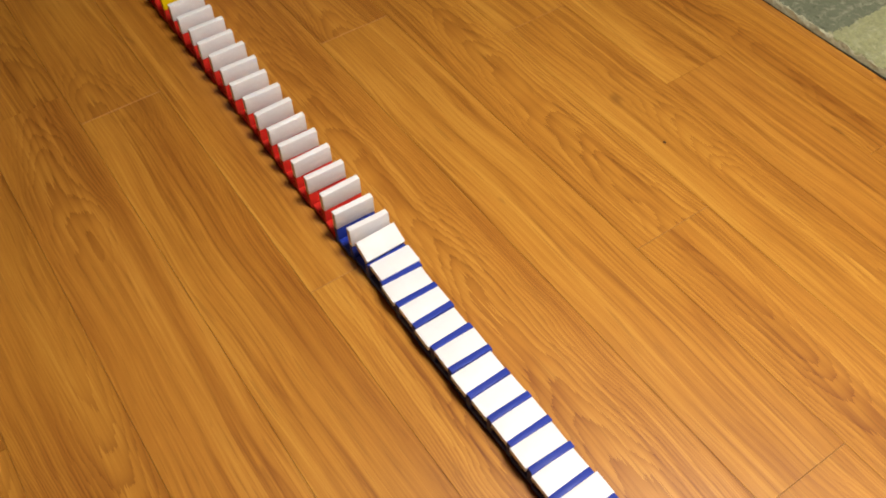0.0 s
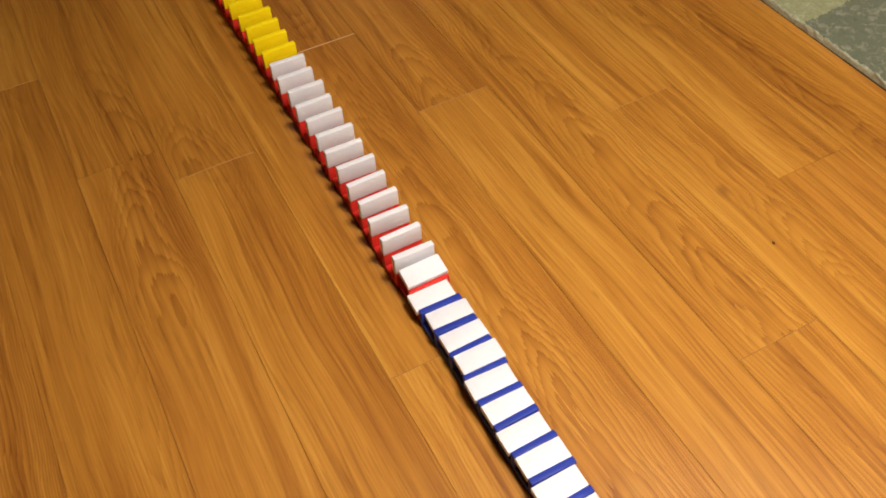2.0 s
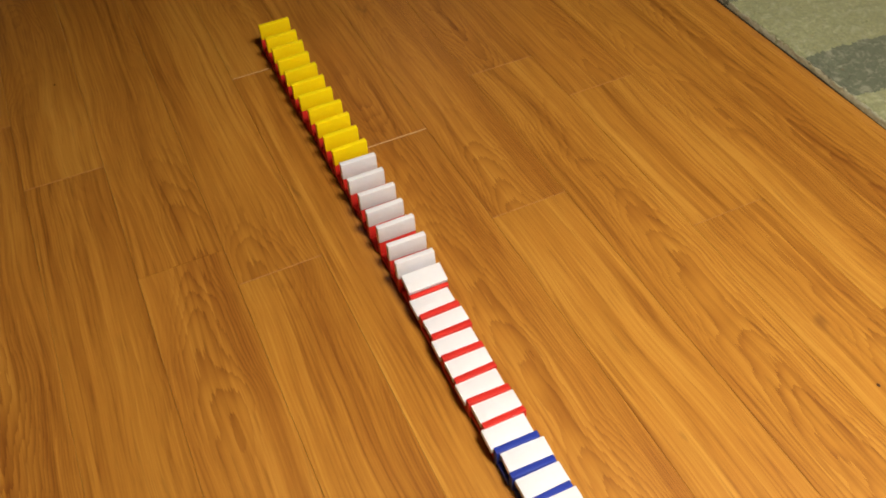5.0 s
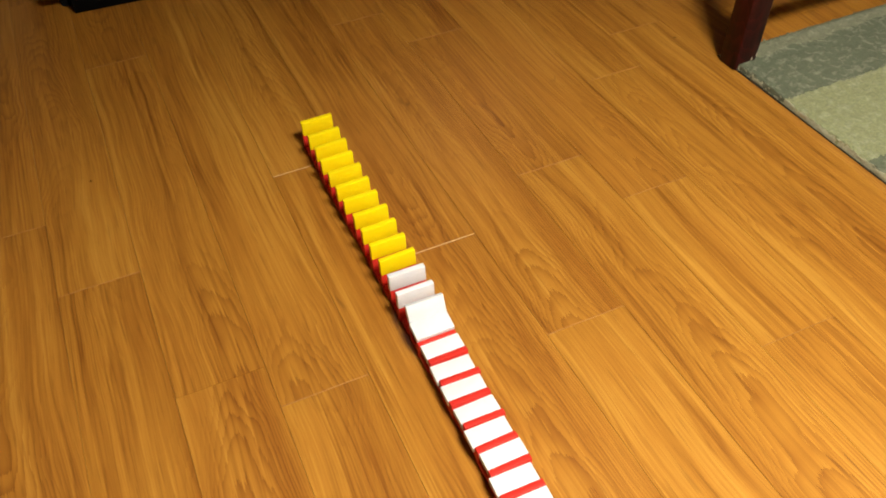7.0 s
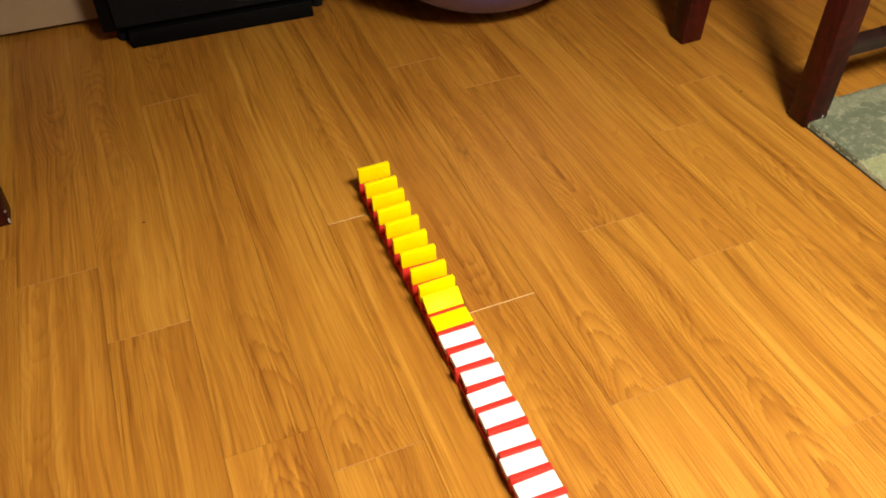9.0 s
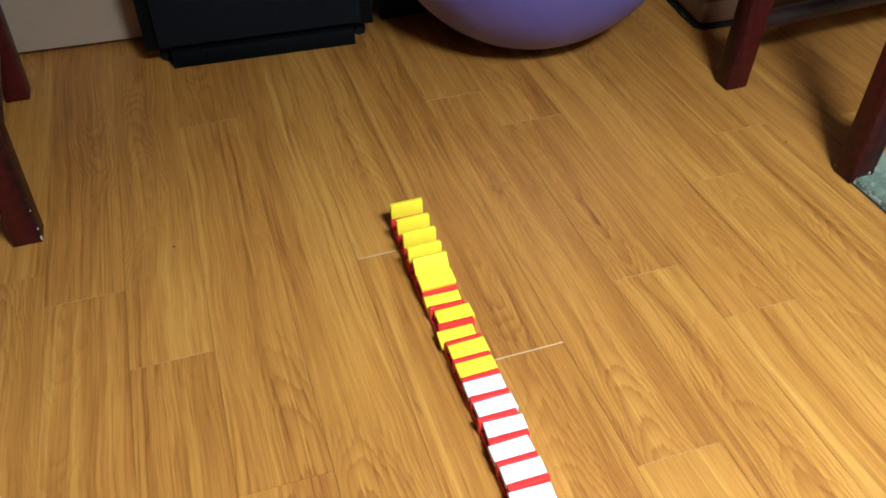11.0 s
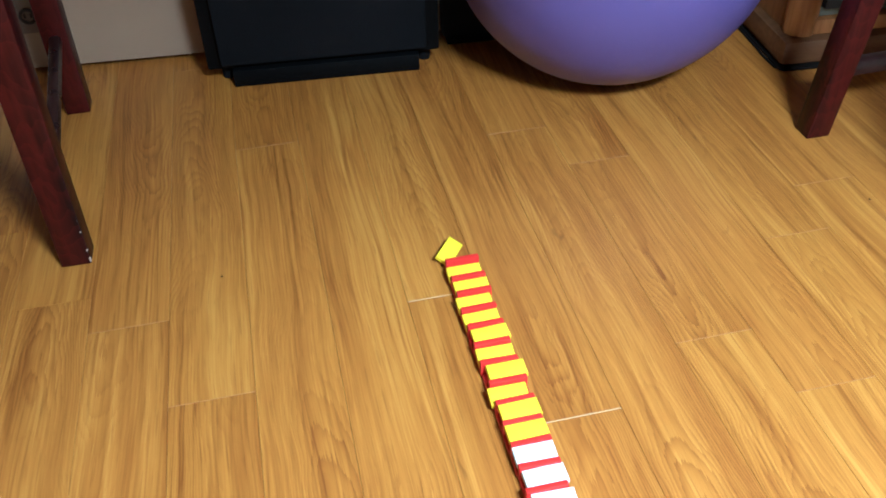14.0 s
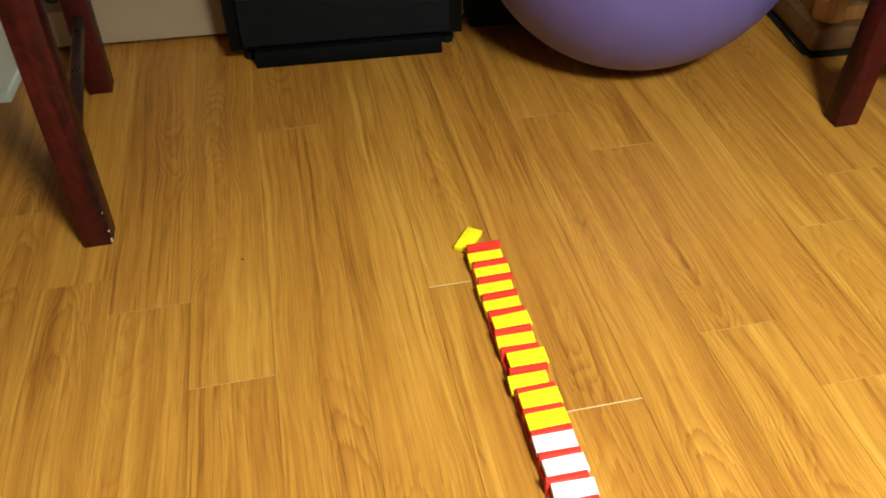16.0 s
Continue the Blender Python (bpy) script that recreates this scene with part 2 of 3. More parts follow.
def lathe_bm(profile, count=48, caps=True):
    """A turned body round z from (radius, height) pairs."""
    bm = bmesh.new()
    rings = []
    for r, z in profile:
        rings.append([bm.verts.new((r * math.cos(2 * math.pi * i / count), r * math.sin(2 * math.pi * i / count), z)) for i in range(count)])
    for a, b in zip(rings, rings[1:]):
        for i in range(count):
            bm.faces.new((a[i], a[(i + 1) % count], b[(i + 1) % count], b[i]))
    if caps:
        bm.faces.new(rings[0][::-1])
        bm.faces.new(rings[-1])
    return bm


def mesh_of(name, bm, material, smooth=True):
    me = bpy.data.meshes.new(name)
    bmesh.ops.recalc_face_normals(bm, faces=bm.faces[:])
    bm.to_mesh(me)
    bm.free()
    me.materials.append(material)
    if smooth:
        me.shade_smooth()
        me.set_sharp_from_angle(angle=radians(40))
    return me


def part(name, bm, material, parent=None, label=""):
    ob = new(name, mesh_of(name, bm, material))
    if parent:
        ob.parent = parent
    return tagged(ob, label)


def strut_bm(a, b, wx, wy, bevel=0.003, taper=1.0):
    """A square bar from a to b; taper scales its section at b."""
    bm = box_bm(-0.5, 0.5, -0.5, 0.5, 0, 1)
    a, b = Vector(a), Vector(b)
    for v in bm.verts:
        k = 1.0 + (taper - 1.0) * v.co.z
        v.co = a.lerp(b, v.co.z) + Vector((v.co.x * wx * k, v.co.y * wy * k, 0))
    bmesh.ops.bevel(bm, geom=bm.edges[:], offset=bevel, segments=2, affect="EDGES", profile=0.5)
    return bm


# ---- the room ----
SKEW = -4.3
WALL_Y = 2.104
back = pose(-0.3, WALL_Y, 0, 0, 0, SKEW)
wall_north = tagged(part("wall_north", box_bm(-1.43, 3.42, 0.0, 0.1, 0.012, 2.42), M_WALL), "beige painted plasterboard wall behind the speaker", "wall", kind="structure")
wall_north.matrix_world = back
for nm, dims in (("wall_west", (-1.72, -1.62, -1.9, 2.30, 0, 2.42)), ("wall_east", (3.0, 3.1, -1.9, 1.93, 0, 2.42)), ("wall_south", (-1.72, 3.1, -2.0, -1.9, 0, 2.42))):
    tagged(part(nm, box_bm(*dims), M_WALL), "beige painted wall of the room", "wall", kind="structure")
tagged(part("ceiling", box_bm(-1.8, 3.2, -2.0, 2.4, 2.42, 2.5), M_CEILING), "plain white painted ceiling", "ceiling", kind="structure")
tagged(part("subfloor", box_bm(-1.8, 3.2, -2.0, 2.4, -0.06, -0.0085), M_RUBBER), "dark underlay beneath the laminate boards", "floor", kind="structure")


# ---- pendant lamp ----
# out of view; hung here to hold the light that the shadows point to
pendant_lamp = tagged(new("pendant_lamp"), "unseen hanging lamp with a white shade added to narrow its light", "lamp")
pendant_lamp.location = (LAMP[0], LAMP[1], LAMP[2])
# unseen deep shade, added to dim floor and wall beyond about 35 degrees
part("shade", lathe_bm([(0.340, -0.200), (0.343, -0.200), (0.26, 0.04), (0.12, 0.08), (0.03, 0.10), (0.028, 0.095), (0.118, 0.075), (0.256, 0.036), (0.340, -0.200)], 48, False), M_SHADE, pendant_lamp)
part("cord", lathe_bm([(0.004, 0.09), (0.004, 0.84)], 12), M_RUBBER, pendant_lamp)


# ---- domino blocks ----
LONG, TALL, THICK = 0.048, 0.024, 0.0075
RUN_LINE = [(-0.2, 0.2240), (0.16, 0.2265), (0.60, 0.2303), (0.80, 0.2325), (1.0, 0.2343), (1.1, 0.2337), (1.2, 0.2325), (1.3, 0.2345), (1.4, 0.2365)]


def run_x(y):
    """The row bends a little as it goes."""
    for (y0, x0), (y1, x1) in zip(RUN_LINE, RUN_LINE[1:]):
        if y <= y1:
            return x0 + (x1 - x0) * (y - y0) / (y1 - y0)
    return RUN_LINE[-1][1]


def block_mesh(name, material):
    """A domino on its long edge; its pivot is the long bottom edge on the far side."""
    return mesh_of(name, box_bm(-LONG / 2, LONG / 2, -THICK, 0, 0, TALL, 0.0009, 2), material)


MESH = {"white": block_mesh("white_domino", M_WHITE), "yellow": block_mesh("yellow_domino", M_YELLOW), "red": block_mesh("red_domino", M_RED), "blue": block_mesh("blue_domino", M_BLUE)}
LABEL = {
    "white": "white plastic domino laid on its long edge atop another",
    "yellow": "bright yellow plastic domino set on a red one",
    "red": "red plastic domino standing on its long edge on the floor",
    "blue": "dark blue plastic domino under a white one, toppled",
}

# where the stacks stand along the run, from its far end towards the viewer
STACK_Y = [1.3335, 1.2955, 1.264, 1.2315, 1.1995, 1.166, 1.134, 1.100, 1.068, 1.0365, 1.005]
STACK_Y += [0.974, 0.9425, 0.9105, 0.879, 0.848, 0.815, 0.7835, 0.7515, 0.7195, 0.688, 0.657, 0.626, 0.595, 0.564, 0.533, 0.502]
STACK_Y += [0.4705, 0.440, 0.4085, 0.378, 0.346, 0.315, 0.2835, 0.252, 0.2215, 0.1905, 0.160]
while STACK_Y[-1] > -0.05:
    STACK_Y.append(STACK_Y[-1] - 0.0306)
STACKS = len(STACK_Y)
jitter = random.Random(5)
STACK_TURN = [jitter.uniform(-1.6, 1.6) for _ in range(STACKS)]
STACK_X = [run_x(y) + jitter.uniform(-0.0012, 0.0012) for y in STACK_Y]
stacks = []
for k in range(STACKS):
    upper = "yellow" if k <= 10 else "white"
    lower = "red" if k <= 24 else "blue"
    pair = []
    for colour in (lower, upper):
        ob = new(colour + "_domino", MESH[colour])
        tagged(ob, LABEL[colour], "domino", "row of toppling dominoes")
        pair.append(ob)
    stacks.append(pair)

# a flat domino lies in each gap and keeps the stacks at their distance
FLAT = {c: mesh_of(c + "_spacer", box_bm(-LONG / 2, LONG / 2, -0.0114, 0.0114, 0, THICK, 0.0009, 2), m) for c, m in (("red", M_RED), ("blue", M_BLUE))}
for k in range(1, STACKS):
    colour = "red" if k <= 25 else "blue"
    ob = new(colour + "_domino", FLAT[colour])
    ob.matrix_world = pose((STACK_X[k] + STACK_X[k - 1]) / 2 + jitter.uniform(-0.0008, 0.0008), (STACK_Y[k] + STACK_Y[k - 1]) / 2, 0, 0, 0, jitter.uniform(-0.8, 0.8))
    tagged(ob, colour + " plastic domino lying flat between two stacks on the floor", "domino", "flat spacer dominoes")

# when the upper domino of a stack begins to tip: (stack, seconds)
TIPS = [(27, -0.46), (26, -0.10), (24, 1.29), (22, 2.80), (16, 5.30), (13, 6.75), (9, 8.55), (8, 9.05), (2, 11.52), (1, 12.06), (0, 12.35)]
FALL = 0.55
WEDGED = (1, 2, 3, 4, 6, 8)


def tip_time(k):
    for (k0, t0), (k1, t1) in zip(TIPS, TIPS[1:]):
        if k1 <= k <= k0:
            return t0 + (t1 - t0) * (k0 - k) / (k0 - k1)
    return -5.0


def ease(x):
    x = max(0.0, min(1.0, x))
    return x * x * (3 - 2 * x)


loose = random.Random(8)
REST = []
for k in range(STACKS):
    sunk = 0.0148 if k > 24 else 0.0125 if k > 10 else 0.0150
    REST.append((loose.uniform(-0.0024, 0.0024), sunk + loose.uniform(-0.0015, 0.0015), loose.uniform(84.5, 90.0), loose.uniform(-2.2, 2.2)))
for k, side in ((5, 0.0032), (7, 0.0030), (8, -0.0036), (6, -0.0006), (12, 0.0040), (11, -0.0006), (4, -0.0010)):
    REST[k] = (side, *REST[k][1:])
LOWER_TILT = [loose.uniform(0.5, 3.0) for _ in range(STACKS)]


def lower_pose(k):
    return pose(STACK_X[k], STACK_Y[k] + THICK / 2, 0, -LOWER_TILT[k] * (k > 0), 0, STACK_TURN[k])


def upper_pose(k, t):
    """The upper domino stands, tips against its neighbour, then drops into the gap once that one goes."""
    base = pose(STACK_X[k], STACK_Y[k] + THICK / 2, 0, 0, 0, STACK_TURN[k])
    x = max(0.0, min(1.0, (t - tip_time(k)) / FALL))
    freed = t - tip_time(k - 1) - 0.28
    side, sunk, flat, twist = REST[k]
    drop = ease(freed / 0.28)
    tilt = 80.0 * x ** 1.6 + (flat - 80.0) * drop
    y, z = 0.0008 * drop - 0.0028 * x * x * (1 - drop), TALL + (sunk - TALL) * drop
    if k in WEDGED:
        slip = ease((freed - 0.18) / 0.3)
        tilt += (77.0 - tilt) * slip
        y += (0.0012 - y) * slip
        z += (0.0077 - z) * slip
    return base @ pose(side * drop, y, z, -tilt, 0, twist * drop * 0.8)


# the last upper domino tumbles off the end: seconds, its middle, tilt, roll and turn
TUMBLE = [
    (12.70, 0.2350, 1.3335, 0.0360, 0, 0, 0),
    (12.80, 0.2350, 1.3370, 0.0362, 12, 0, 0),
    (12.92, 0.2348, 1.3430, 0.0355, 36, 0, 0),
    (13.02, 0.2338, 1.3460, 0.0285, 70, 0, 2),
    (13.12, 0.2332, 1.3490, 0.0232, 98, 2, 3),
    (13.20, 0.2330, 1.3550, 0.0212, 128, 3, 5),
    (13.30, 0.2330, 1.3590, 0.0195, 154, 3, 13),
    (13.40, 0.2325, 1.3620, 0.0165, 186, 3, 34),
    (13.50, 0.2318, 1.3640, 0.0145, 206, 2, 47),
    (13.60, 0.2311, 1.3648, 0.0132, 209, 0, 54),
    (13.80, 0.2272, 1.3664, 0.0118, 224, 0, 55),
    (14.00, 0.2230, 1.3679, 0.0088, 245, 0, 54),
    (14.20, 0.2200, 1.3685, 0.0042, 270, 0, 53),
]


def tumble_pose(x, y, z, tilt, roll, turn):
    return pose(x, y, z, 0, 0, turn) @ pose(0, 0, 0, 0, roll, 0) @ pose(0, 0, 0, -tilt) @ Matrix.Translation((0, THICK / 2, -TALL / 2))


# ---- floor boards ----
JOINTS = {0: [0.881], 1: [0.49, 1.288], 2: [1.043], 3: [0.053, 0.842, 1.667], 4: [0.334, 1.126, 1.545], 5: [0.716, 1.014], 6: [1.29], 7: [1.398], -1: [1.732], -2: [1.177], -3: [1.333]}


def board_bm(x0, x1, y0, y1, e0, e1):
    """A strip of laminate; its ends show a worn pale lip, its long sides a hairline."""
    bm = bmesh.new()
    g, d, b = 0.00012, 0.008, 0.00035
    top = [bm.verts.new(p) for p in ((x0 + g + b, y0 + e0, 0), (x1 - g - b, y0 + e0, 0), (x1 - g - b, y1 - e1, 0), (x0 + g + b, y1 - e1, 0))]
    low = [bm.verts.new(p) for p in ((x0 + g, y0 + g, -b), (x1 - g, y0 + g, -b), (x1 - g, y1 - g, -b), (x0 + g, y1 - g, -b))]
    deep = [bm.verts.new((v.co.x, v.co.y, -d)) for v in low]
    bm.faces.new(top)
    for a, c in ((top, low), (low, deep)):
        for i in range(4):
            f = bm.faces.new((a[i], c[i], c[(i + 1) % 4], a[(i + 1) % 4]))
            if a is top and ((i == 0 and e0 > 0.00045) or (i == 2 and e1 > 0.00045)):
                f.material_index = 1 if max(e0 * (i == 0), e1 * (i == 2)) > 0.0007 else 2
    return bm


def lip(k, y):
    """How wide the pale worn lip of an end joint is."""
    if (k, y) in ((1, 1.288), (2, 1.043)):
        return 0.0010
    return 0.0005 if y in JOINTS.get(k, []) else 0.0003


def build_floor():
    floor = tagged(new("floor"), "warm oak-coloured laminate floor of narrow strips", "floor", kind="structure")
    rest = bmesh.new()
    cut = random.Random(11)
    for k in range(-16, 28):
        x0 = STRIP_X0 + STRIP * k
        ends = sorted(JOINTS.get(k, []))
        if not ends:
            ends = [cut.uniform(0.3, 1.4)]
        while ends[0] > -1.9:
            ends.insert(0, ends[0] - cut.uniform(0.75, 1.15))
        while ends[-1] < 2.3:
            ends.append(ends[-1] + cut.uniform(0.75, 1.15))
        for y0, y1 in zip(ends, ends[1:]):
            bm = board_bm(x0, x0 + STRIP, max(y0, -1.95), min(y1, 2.36), lip(k, y0), lip(k, y1))
            if -9 <= k <= 11 and y1 > -0.6:
                me = mesh_of("plank", bm, M_PLANK, False)
                me.materials.append(M_JOINT)
                me.materials.append(M_JOINT_SOFT)
                ob = new("plank", me)
                ob.parent = floor
            else:
                me = bpy.data.meshes.new("t")
                bm.to_mesh(me)
                bm.free()
                rest.from_mesh(me)
                bpy.data.meshes.remove(me)
    me = mesh_of("outer_planks", rest, M_PLANK_REST, False)
    me.materials.append(M_JOINT)
    me.materials.append(M_JOINT_SOFT)
    ob = new("outer_planks", me)
    ob.parent = floor
    tagged(ob, kind="stuff")


# ---- chairs ----
def build_chair(name, m, legs, top, width, bars, seat, label):
    """legs: the foot of each leg; every leg rises to the height top, with its own drift."""
    chair = tagged(new(name), label, "chair")
    chair.matrix_world = m
    for foot, head in legs:
        part("leg", strut_bm((*foot, 0.0), (*head, top), width[0], width[1], 0.003, 1.05), M_CHAIR, chair)
    for a, b, wx, wz in bars:
        bm = strut_bm((0, 0, 0), (0, 0, (Vector(b) - Vector(a)).length), wx, wz, 0.0085)
        turn = (Vector(b) - Vector(a)).to_track_quat("Z", "Y").to_matrix().to_4x4()
        bmesh.ops.transform(bm, matrix=Matrix.Translation(a) @ turn, verts=bm.verts[:])
        part("stretcher", bm, M_CHAIR_BAR, chair, "dark turned stretcher between the legs")
    part("seat", box_bm(*seat, top, top + 0.03, 0.008), M_CHAIR, chair)
    return chair


left_chair = build_chair("side_chair", pose(0, 0, 0), [((-0.308, 1.503), (-0.298, 1.50)), ((-0.344, 1.950), (-0.338, 1.95)), ((-0.72, 1.50), (-0.70, 1.50)), ((-0.74, 1.950), (-0.72, 1.95))], 0.44, (0.043, 0.040),
            [((-0.312, 1.515, 0.115), (-0.342, 1.935, 0.147), 0.021, 0.021)], (-0.76, -0.30, 1.46, 1.98), "dark mahogany wooden chair with a scuffed square leg")
right_chair = build_chair("side_chair", pose(0, 0, 0), [((0.926, 1.224), (0.965, 1.22)), ((0.899, 1.532), (0.945, 1.53)), ((1.35, 1.22), (1.34, 1.22)), ((1.35, 1.55), (1.34, 1.55))], 0.44, (0.042, 0.040),
            [((0.95, 1.224, 0.121), (1.34, 1.224, 0.121), 0.025, 0.03), ((0.92, 1.535, 0.117), (1.34, 1.55, 0.117), 0.025, 0.03)], (0.91, 1.39, 1.19, 1.58), "dark mahogany wooden chair with one foot on the rug")


def scuff(chair, places):
    for x, y, z, h in places:
        part("scuff", box_bm(x - 0.0014, x + 0.0014, y - 0.0016, y + 0.0016, z, z + h, 0.0009), M_RAW, chair, "pale chipped spot in the varnish")


scuff(left_chair, [(-0.2874, 1.4838, 0.004, 0.008), (-0.2872, 1.4842, 0.078, 0.006), (-0.2873, 1.4840, 0.058, 0.003), (-0.2872, 1.4840, 0.024, 0.003)])
scuff(right_chair, [(0.9465, 1.2052, 0.016, 0.008), (0.938, 1.2046, 0.012, 0.005), (0.9468, 1.2053, 0.032, 0.004)])


# ---- loudspeaker, ball, cabinet, rug ----
def build_speaker():
    s = tagged(new("floor_speaker"), "large black boxy loudspeaker on a low plinth by the wall", "speaker")
    s.matrix_world = pose(0.118, 1.938, 0, 0, 0, SKEW)
    part("plinth", box_bm(-0.177, 0.177, 0.0, 0.15, 0.0, 0.034, 0.002), M_BLACK, s)
    for x in (-0.190, 0.192):
        foot = part("foot", lathe_bm([(0.011, 0.0), (0.012, 0.004), (0.011, 0.034)], 20), M_CLOTH, s)
        foot.location = (x, 0.050, 0)
    part("cabinet", box_bm(-0.222, 0.218, 0.012, 0.165, 0.034, 0.62, 0.004), M_BLACK, s)
    part("grille", box_bm(-0.196, 0.192, -0.004, 0.0115, 0.046, 0.60, 0.005), M_CLOTH, s, "black cloth grille")


def build_ball():
    bm = bmesh.new()
    bmesh.ops.create_uvsphere(bm, u_segments=96, v_segments=64, radius=0.2905)
    ball = part("exercise_ball", bm, M_BALL)
    ball.location = (0.633, 1.8494, 0.2905)
    tagged(ball, "large lavender purple vinyl exercise ball resting on the floor", "ball")


def build_cabinet():
    c = tagged(new("oak_cabinet"), "oak cabinet with a rounded corner post and dark plinth", "cabinet")
    c.matrix_world = pose(0.956, 1.743, 0, 0, 0, SKEW)
    part("plinth", box_bm(0.0, 0.85, 0.0, 0.33, 0.004, 0.055, 0.012), M_OAK_DARK, c)
    # near-black strip that stands in for the shadow gap under the plinth
    part("shadow_strip", box_bm(-0.002, 0.85, -0.002, 0.33, 0.0, 0.004), M_SHADOW_AND_CABLE, c)
    part("side_panel", box_bm(0.02, 0.045, 0.04, 0.33, 0.055, 0.9), M_OAK, c)
    part("base_board", box_bm(0.03, 0.85, 0.02, 0.33, 0.055, 0.085, 0.004), M_OAK, c)
    post = part("corner_post", lathe_bm([(0.03, 0.055), (0.03, 0.9)], 32), M_OAK, c)
    post.location = (0.045, 0.045, 0)
    part("back_panel", box_bm(0.04, 0.85, 0.31, 0.33, 0.085, 0.9), M_OAK_DARK, c)
    for x0, x1, z0, z1, turn, cover, words in ((0.07, 0.26, 0.085, 0.103, 3, M_COVER, "grey-green closed book lying on the cabinet's lower board"), (0.075, 0.25, 0.103, 0.124, -4, M_BOOK_DARK, "dark closed book lying on a grey-green one")):
        book = tagged(part("book", box_bm(x0, x1, 0.03, 0.22, z0, z1, 0.002), cover), words, "book")
        book.matrix_world = c.matrix_world @ pose(0, 0, 0, 0, 0, turn)
    part("top", box_bm(0.0, 0.87, 0.0, 0.34, 0.9, 0.93, 0.006), M_OAK, c)


def build_rug():
    rug = tagged(new("area_rug"), "soft pile rug patterned in grey-green and beige bands", "rug")
    r = random.Random(3)
    bm = bmesh.new()
    nx, ny = 150, 420
    x0, x1, y0, y1 = 0.912, 2.3, -1.0, 1.254
    grid = []
    for j in range(ny + 1):
        row = []
        y = y0 + (y1 - y0) * j / ny
        bow = 0.0010 * math.sin(y * 7.0) + 0.0006 * math.sin(y * 23.0)
        for i in range(nx + 1):
            x = x0 + bow + (x1 - x0) * (i / nx) ** 1.7
            edge = min(i, nx - i, j, ny - j)
            z = (0.0015, 0.0062, 0.0088)[edge] if edge < 3 else 0.0105 + r.uniform(-0.0016, 0.0016)
            wob = 0.0 if edge == 0 else r.uniform(-0.0012, 0.0012)
            row.append(bm.verts.new((x + wob, y + wob, z)))
        grid.append(row)
    for j in range(ny):
        for i in range(nx):
            bm.faces.new((grid[j][i], grid[j][i + 1], grid[j + 1][i + 1], grid[j + 1][i]))
    part("rug_top", bm, M_RUG, rug)
    # short standing tufts near the bare border
    bm = bmesh.new()
    for _ in range(5200):
        x, y = x0 + 0.004 + abs(r.gauss(0, 0.12)), r.uniform(0.0, y1 - 0.006)
        a, h, w = r.uniform(0, math.pi), r.uniform(0.0016, 0.0036), r.uniform(0.0010, 0.0020)
        lx, ly = r.uniform(-0.003, 0.003), r.uniform(-0.003, 0.003)
        dx, dy = math.cos(a) * w, math.sin(a) * w
        base = [bm.verts.new((x + px, y + py, 0.008)) for px, py in ((dx, dy), (-dy, dx), (-dx, -dy))]
        tip = bm.verts.new((x + lx, y + ly, 0.009 + h))
        for i in range(3):
            bm.faces.new((base[i], base[(i + 1) % 3], tip))
    tagged(part("fringe", bm, M_RUG, rug), kind="stuff")
    part("backing", box_bm(x0 - 0.0015, x1, y0, y1, 0.0002, 0.0015), M_RUBBER, rug, "dark rubbery backing of the rug")


def build_specks():
    r = random.Random(21)
    # dark floor specks as small bodies; the last stands in for a brown knot
    for x, y, size in ((-0.102, 1.406, 0.0016), (0.883, 1.337, 0.0016), (0.605, 0.437, 0.0019)):
        bm = bmesh.new()
        bmesh.ops.create_icosphere(bm, subdivisions=2, radius=size)
        for v in bm.verts:
            v.co = Vector((v.co.x * r.uniform(0.8, 1.2), v.co.y * r.uniform(1.0, 1.5), max(-0.0004, v.co.z * 0.35)))
        crumb = part("crumb", bm, M_SPECK)
        crumb.location = (x, y, 0.0004)
        tagged(crumb, "tiny dark speck on the laminate floor", "crumb")


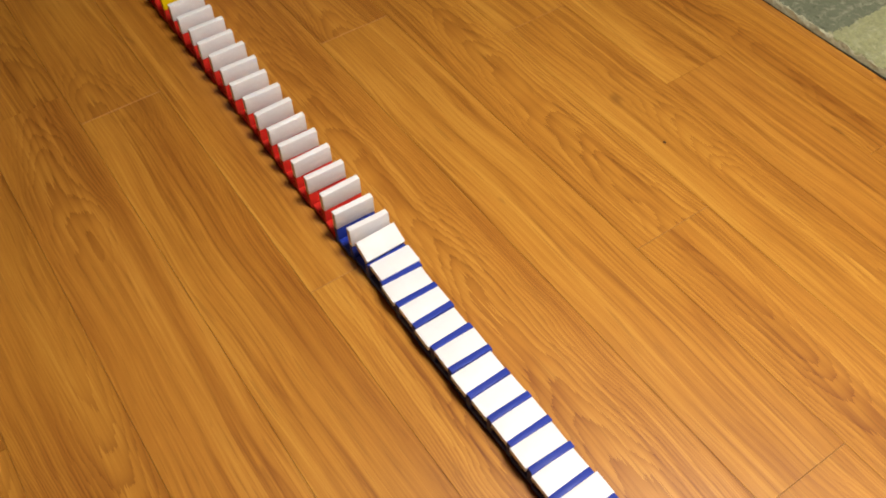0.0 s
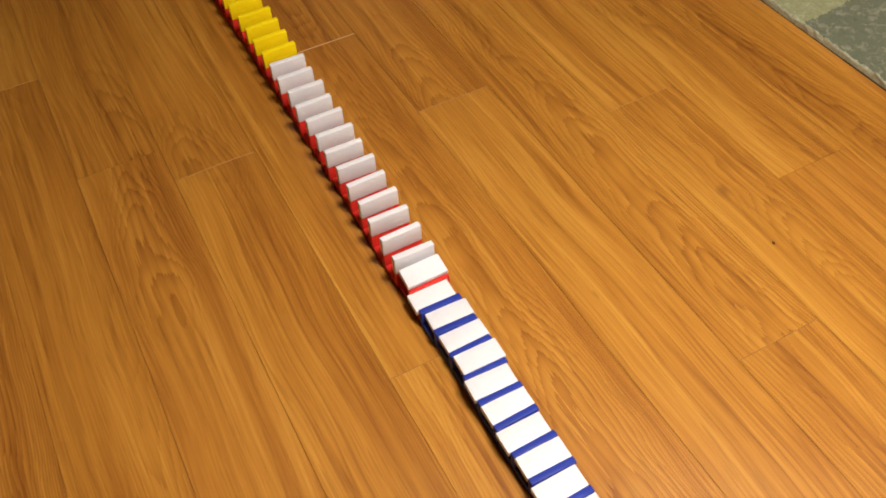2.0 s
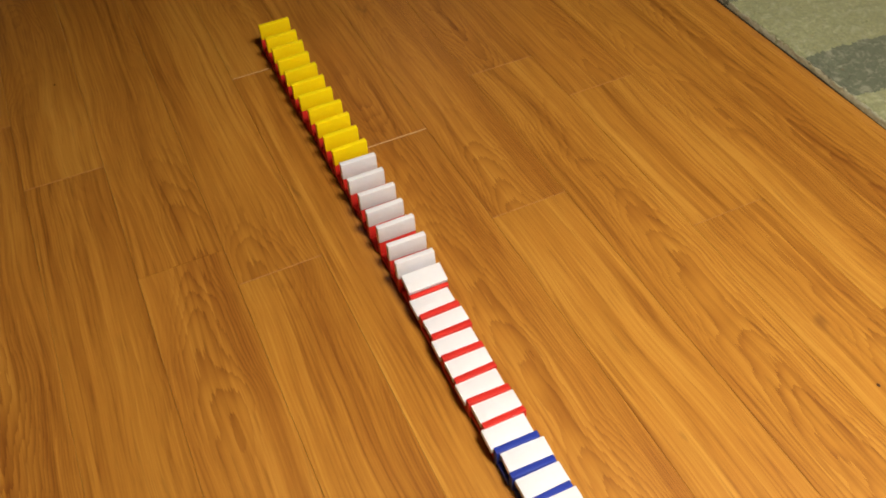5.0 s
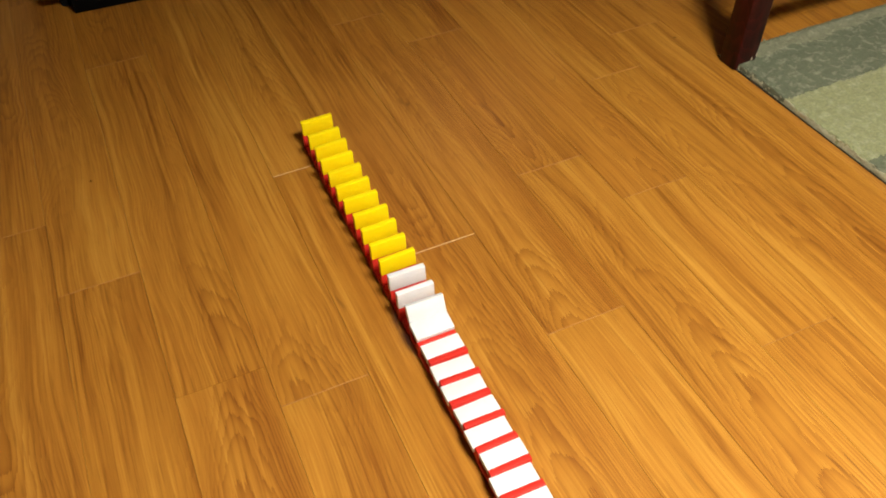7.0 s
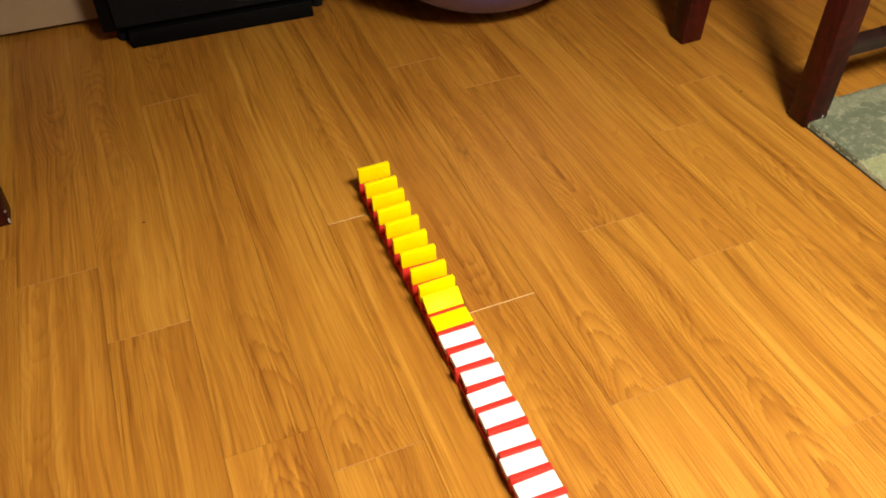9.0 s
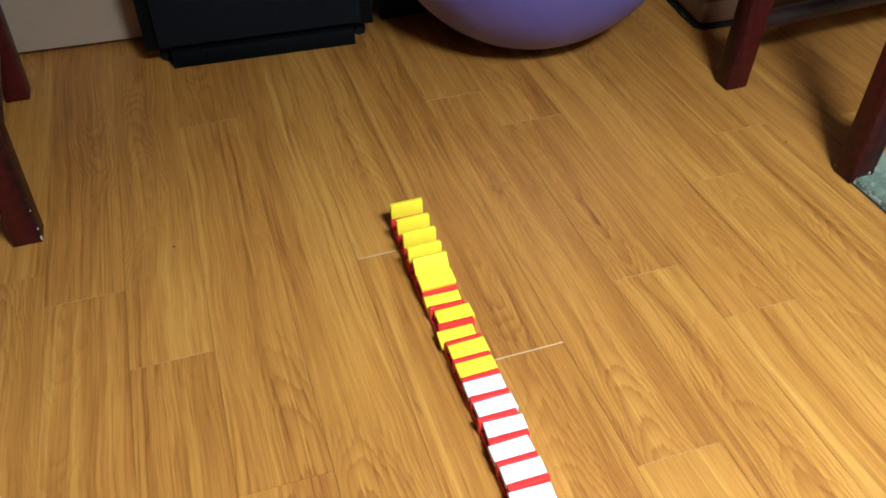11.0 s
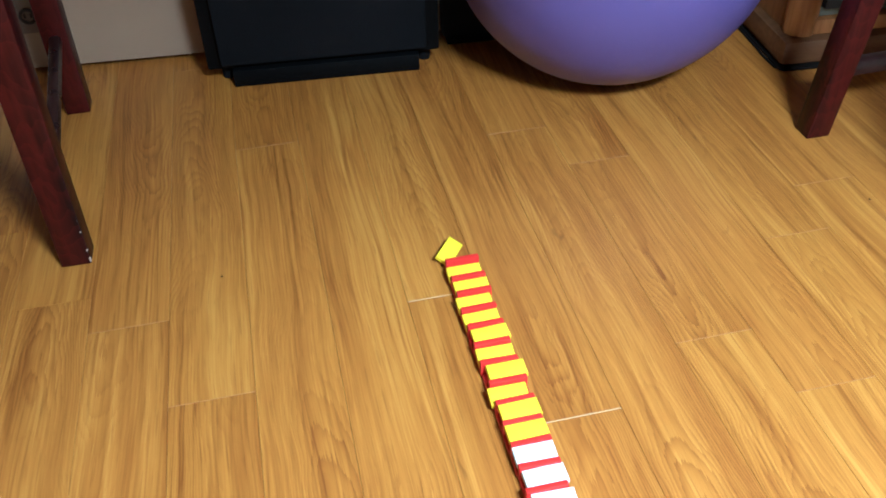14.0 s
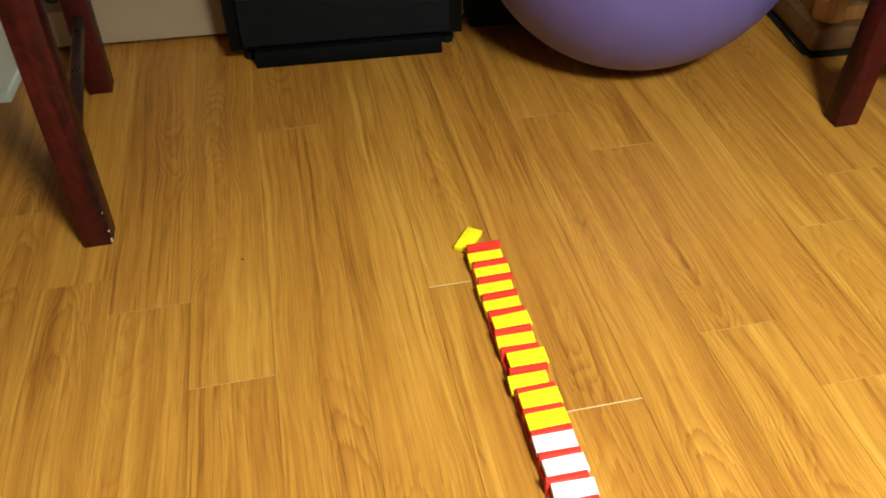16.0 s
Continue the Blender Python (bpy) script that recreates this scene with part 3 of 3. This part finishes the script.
def build_wall_things():
    socket = tagged(new("wall_socket"), "small brown wall socket plate with a round face", "socket")
    socket.matrix_world = back @ pose(-0.117, -0.001, 0.122)
    part("plate", box_bm(-0.034, 0.034, -0.006, 0.0, -0.036, 0.036, 0.003), M_SOCKET, socket)
    ring = lathe_bm([(0.011, 0.0), (0.0155, 0.0), (0.016, 0.003), (0.010, 0.003), (0.011, 0.0)], 32, False)
    bmesh.ops.transform(ring, matrix=pose(0, -0.006, 0, 90), verts=ring.verts[:])
    part("ring", ring, M_RUBBER, socket, "dark round rim")
    for dx in (-0.006, 0.006):
        part("hole", box_bm(dx - 0.002, dx + 0.002, -0.0072, -0.0055, -0.004, 0.004), M_RUBBER, socket)
    # plain black box, added to fill the black gap between speaker and ball
    chest = tagged(new("black_box"), "plain matt black box added against the wall behind the ball", "chest")
    chest.matrix_world = pose(0.36, 2.008, 0, 0, 0, SKEW)
    part("body", box_bm(0.0, 0.58, 0.0, 0.045, 0.02, 0.5, 0.004), M_CLOTH, chest)
    part("lid", box_bm(-0.004, 0.584, -0.004, 0.045, 0.5, 0.525, 0.004), M_CLOTH, chest)
    part("plinth", box_bm(0.01, 0.57, 0.006, 0.045, 0.0, 0.02), M_CLOTH, chest)
    box = tagged(new("white_cupboard"), "white painted cupboard side standing against the wall", "cupboard")
    box.matrix_world = pose(-0.506, 1.944, 0, 0, 0, SKEW)
    part("body", box_bm(-0.5, 0.0, 0.0, 0.16, 0.018, 0.72, 0.003), M_PAPER, box)
    part("plinth", box_bm(-0.5, 0.004, -0.004, 0.16, 0.0, 0.018, 0.002), M_PAPER, box)


def build_cable():
    """A black lead that lies along the foot of the cabinet and round its corner."""
    r = random.Random(4)
    line = [(-0.008 + r.uniform(-0.0015, 0.0015), 0.33 - 0.03 * i) for i in range(11)]
    line += [(-0.006, 0.006), (0.004, -0.007), (0.02, -0.009)]
    line += [(0.05 + 0.04 * i, -0.008 + r.uniform(-0.002, 0.002)) for i in range(18)]
    radius, sides = 0.0024, 10
    bm = bmesh.new()
    rings = []
    for i, (x, y) in enumerate(line):
        a, b = Vector(line[max(i - 1, 0)]), Vector(line[min(i + 1, len(line) - 1)])
        side = Vector((b.y - a.y, a.x - b.x)).normalized()
        rings.append([bm.verts.new((x + side.x * radius * math.cos(q), y + side.y * radius * math.cos(q), radius + radius * math.sin(q))) for q in (2 * math.pi * j / sides for j in range(sides))])
    for a, b in zip(rings, rings[1:]):
        for j in range(sides):
            bm.faces.new((a[j], a[(j + 1) % sides], b[(j + 1) % sides], b[j]))
    bm.faces.new(rings[0])
    bm.faces.new(rings[-1][::-1])
    cable = part("power_cable", bm, M_SHADOW_AND_CABLE)
    cable.matrix_world = pose(0.956, 1.743, 0, 0, 0, SKEW)
    tagged(cable, "black power cable lying along the foot of the oak cabinet", "cable")


build_speaker()
build_cable()
build_ball()
build_cabinet()
build_rug()
build_wall_things()
build_specks()
build_floor()


def motions():
    for k, (low, up) in enumerate(stacks):
        low.matrix_world = lower_pose(k)
        if k == 0:
            rows = [(t, tumble_pose(*p)) for t, *p in TUMBLE]
            walk(up, [(0.0, rows[0][1])] + rows + [(16.0, rows[-1][1])])
        elif k > 27:
            up.matrix_world = upper_pose(k, 0.0)
        else:
            start = max(0.0, math.floor(tip_time(k) * 15) / 15)
            times = sorted({0.0, 16.0, *(min(start + i / 15, 16.0) for i in range(28))})
            walk(up, [(t, upper_pose(k, t)) for t in times])


motions()
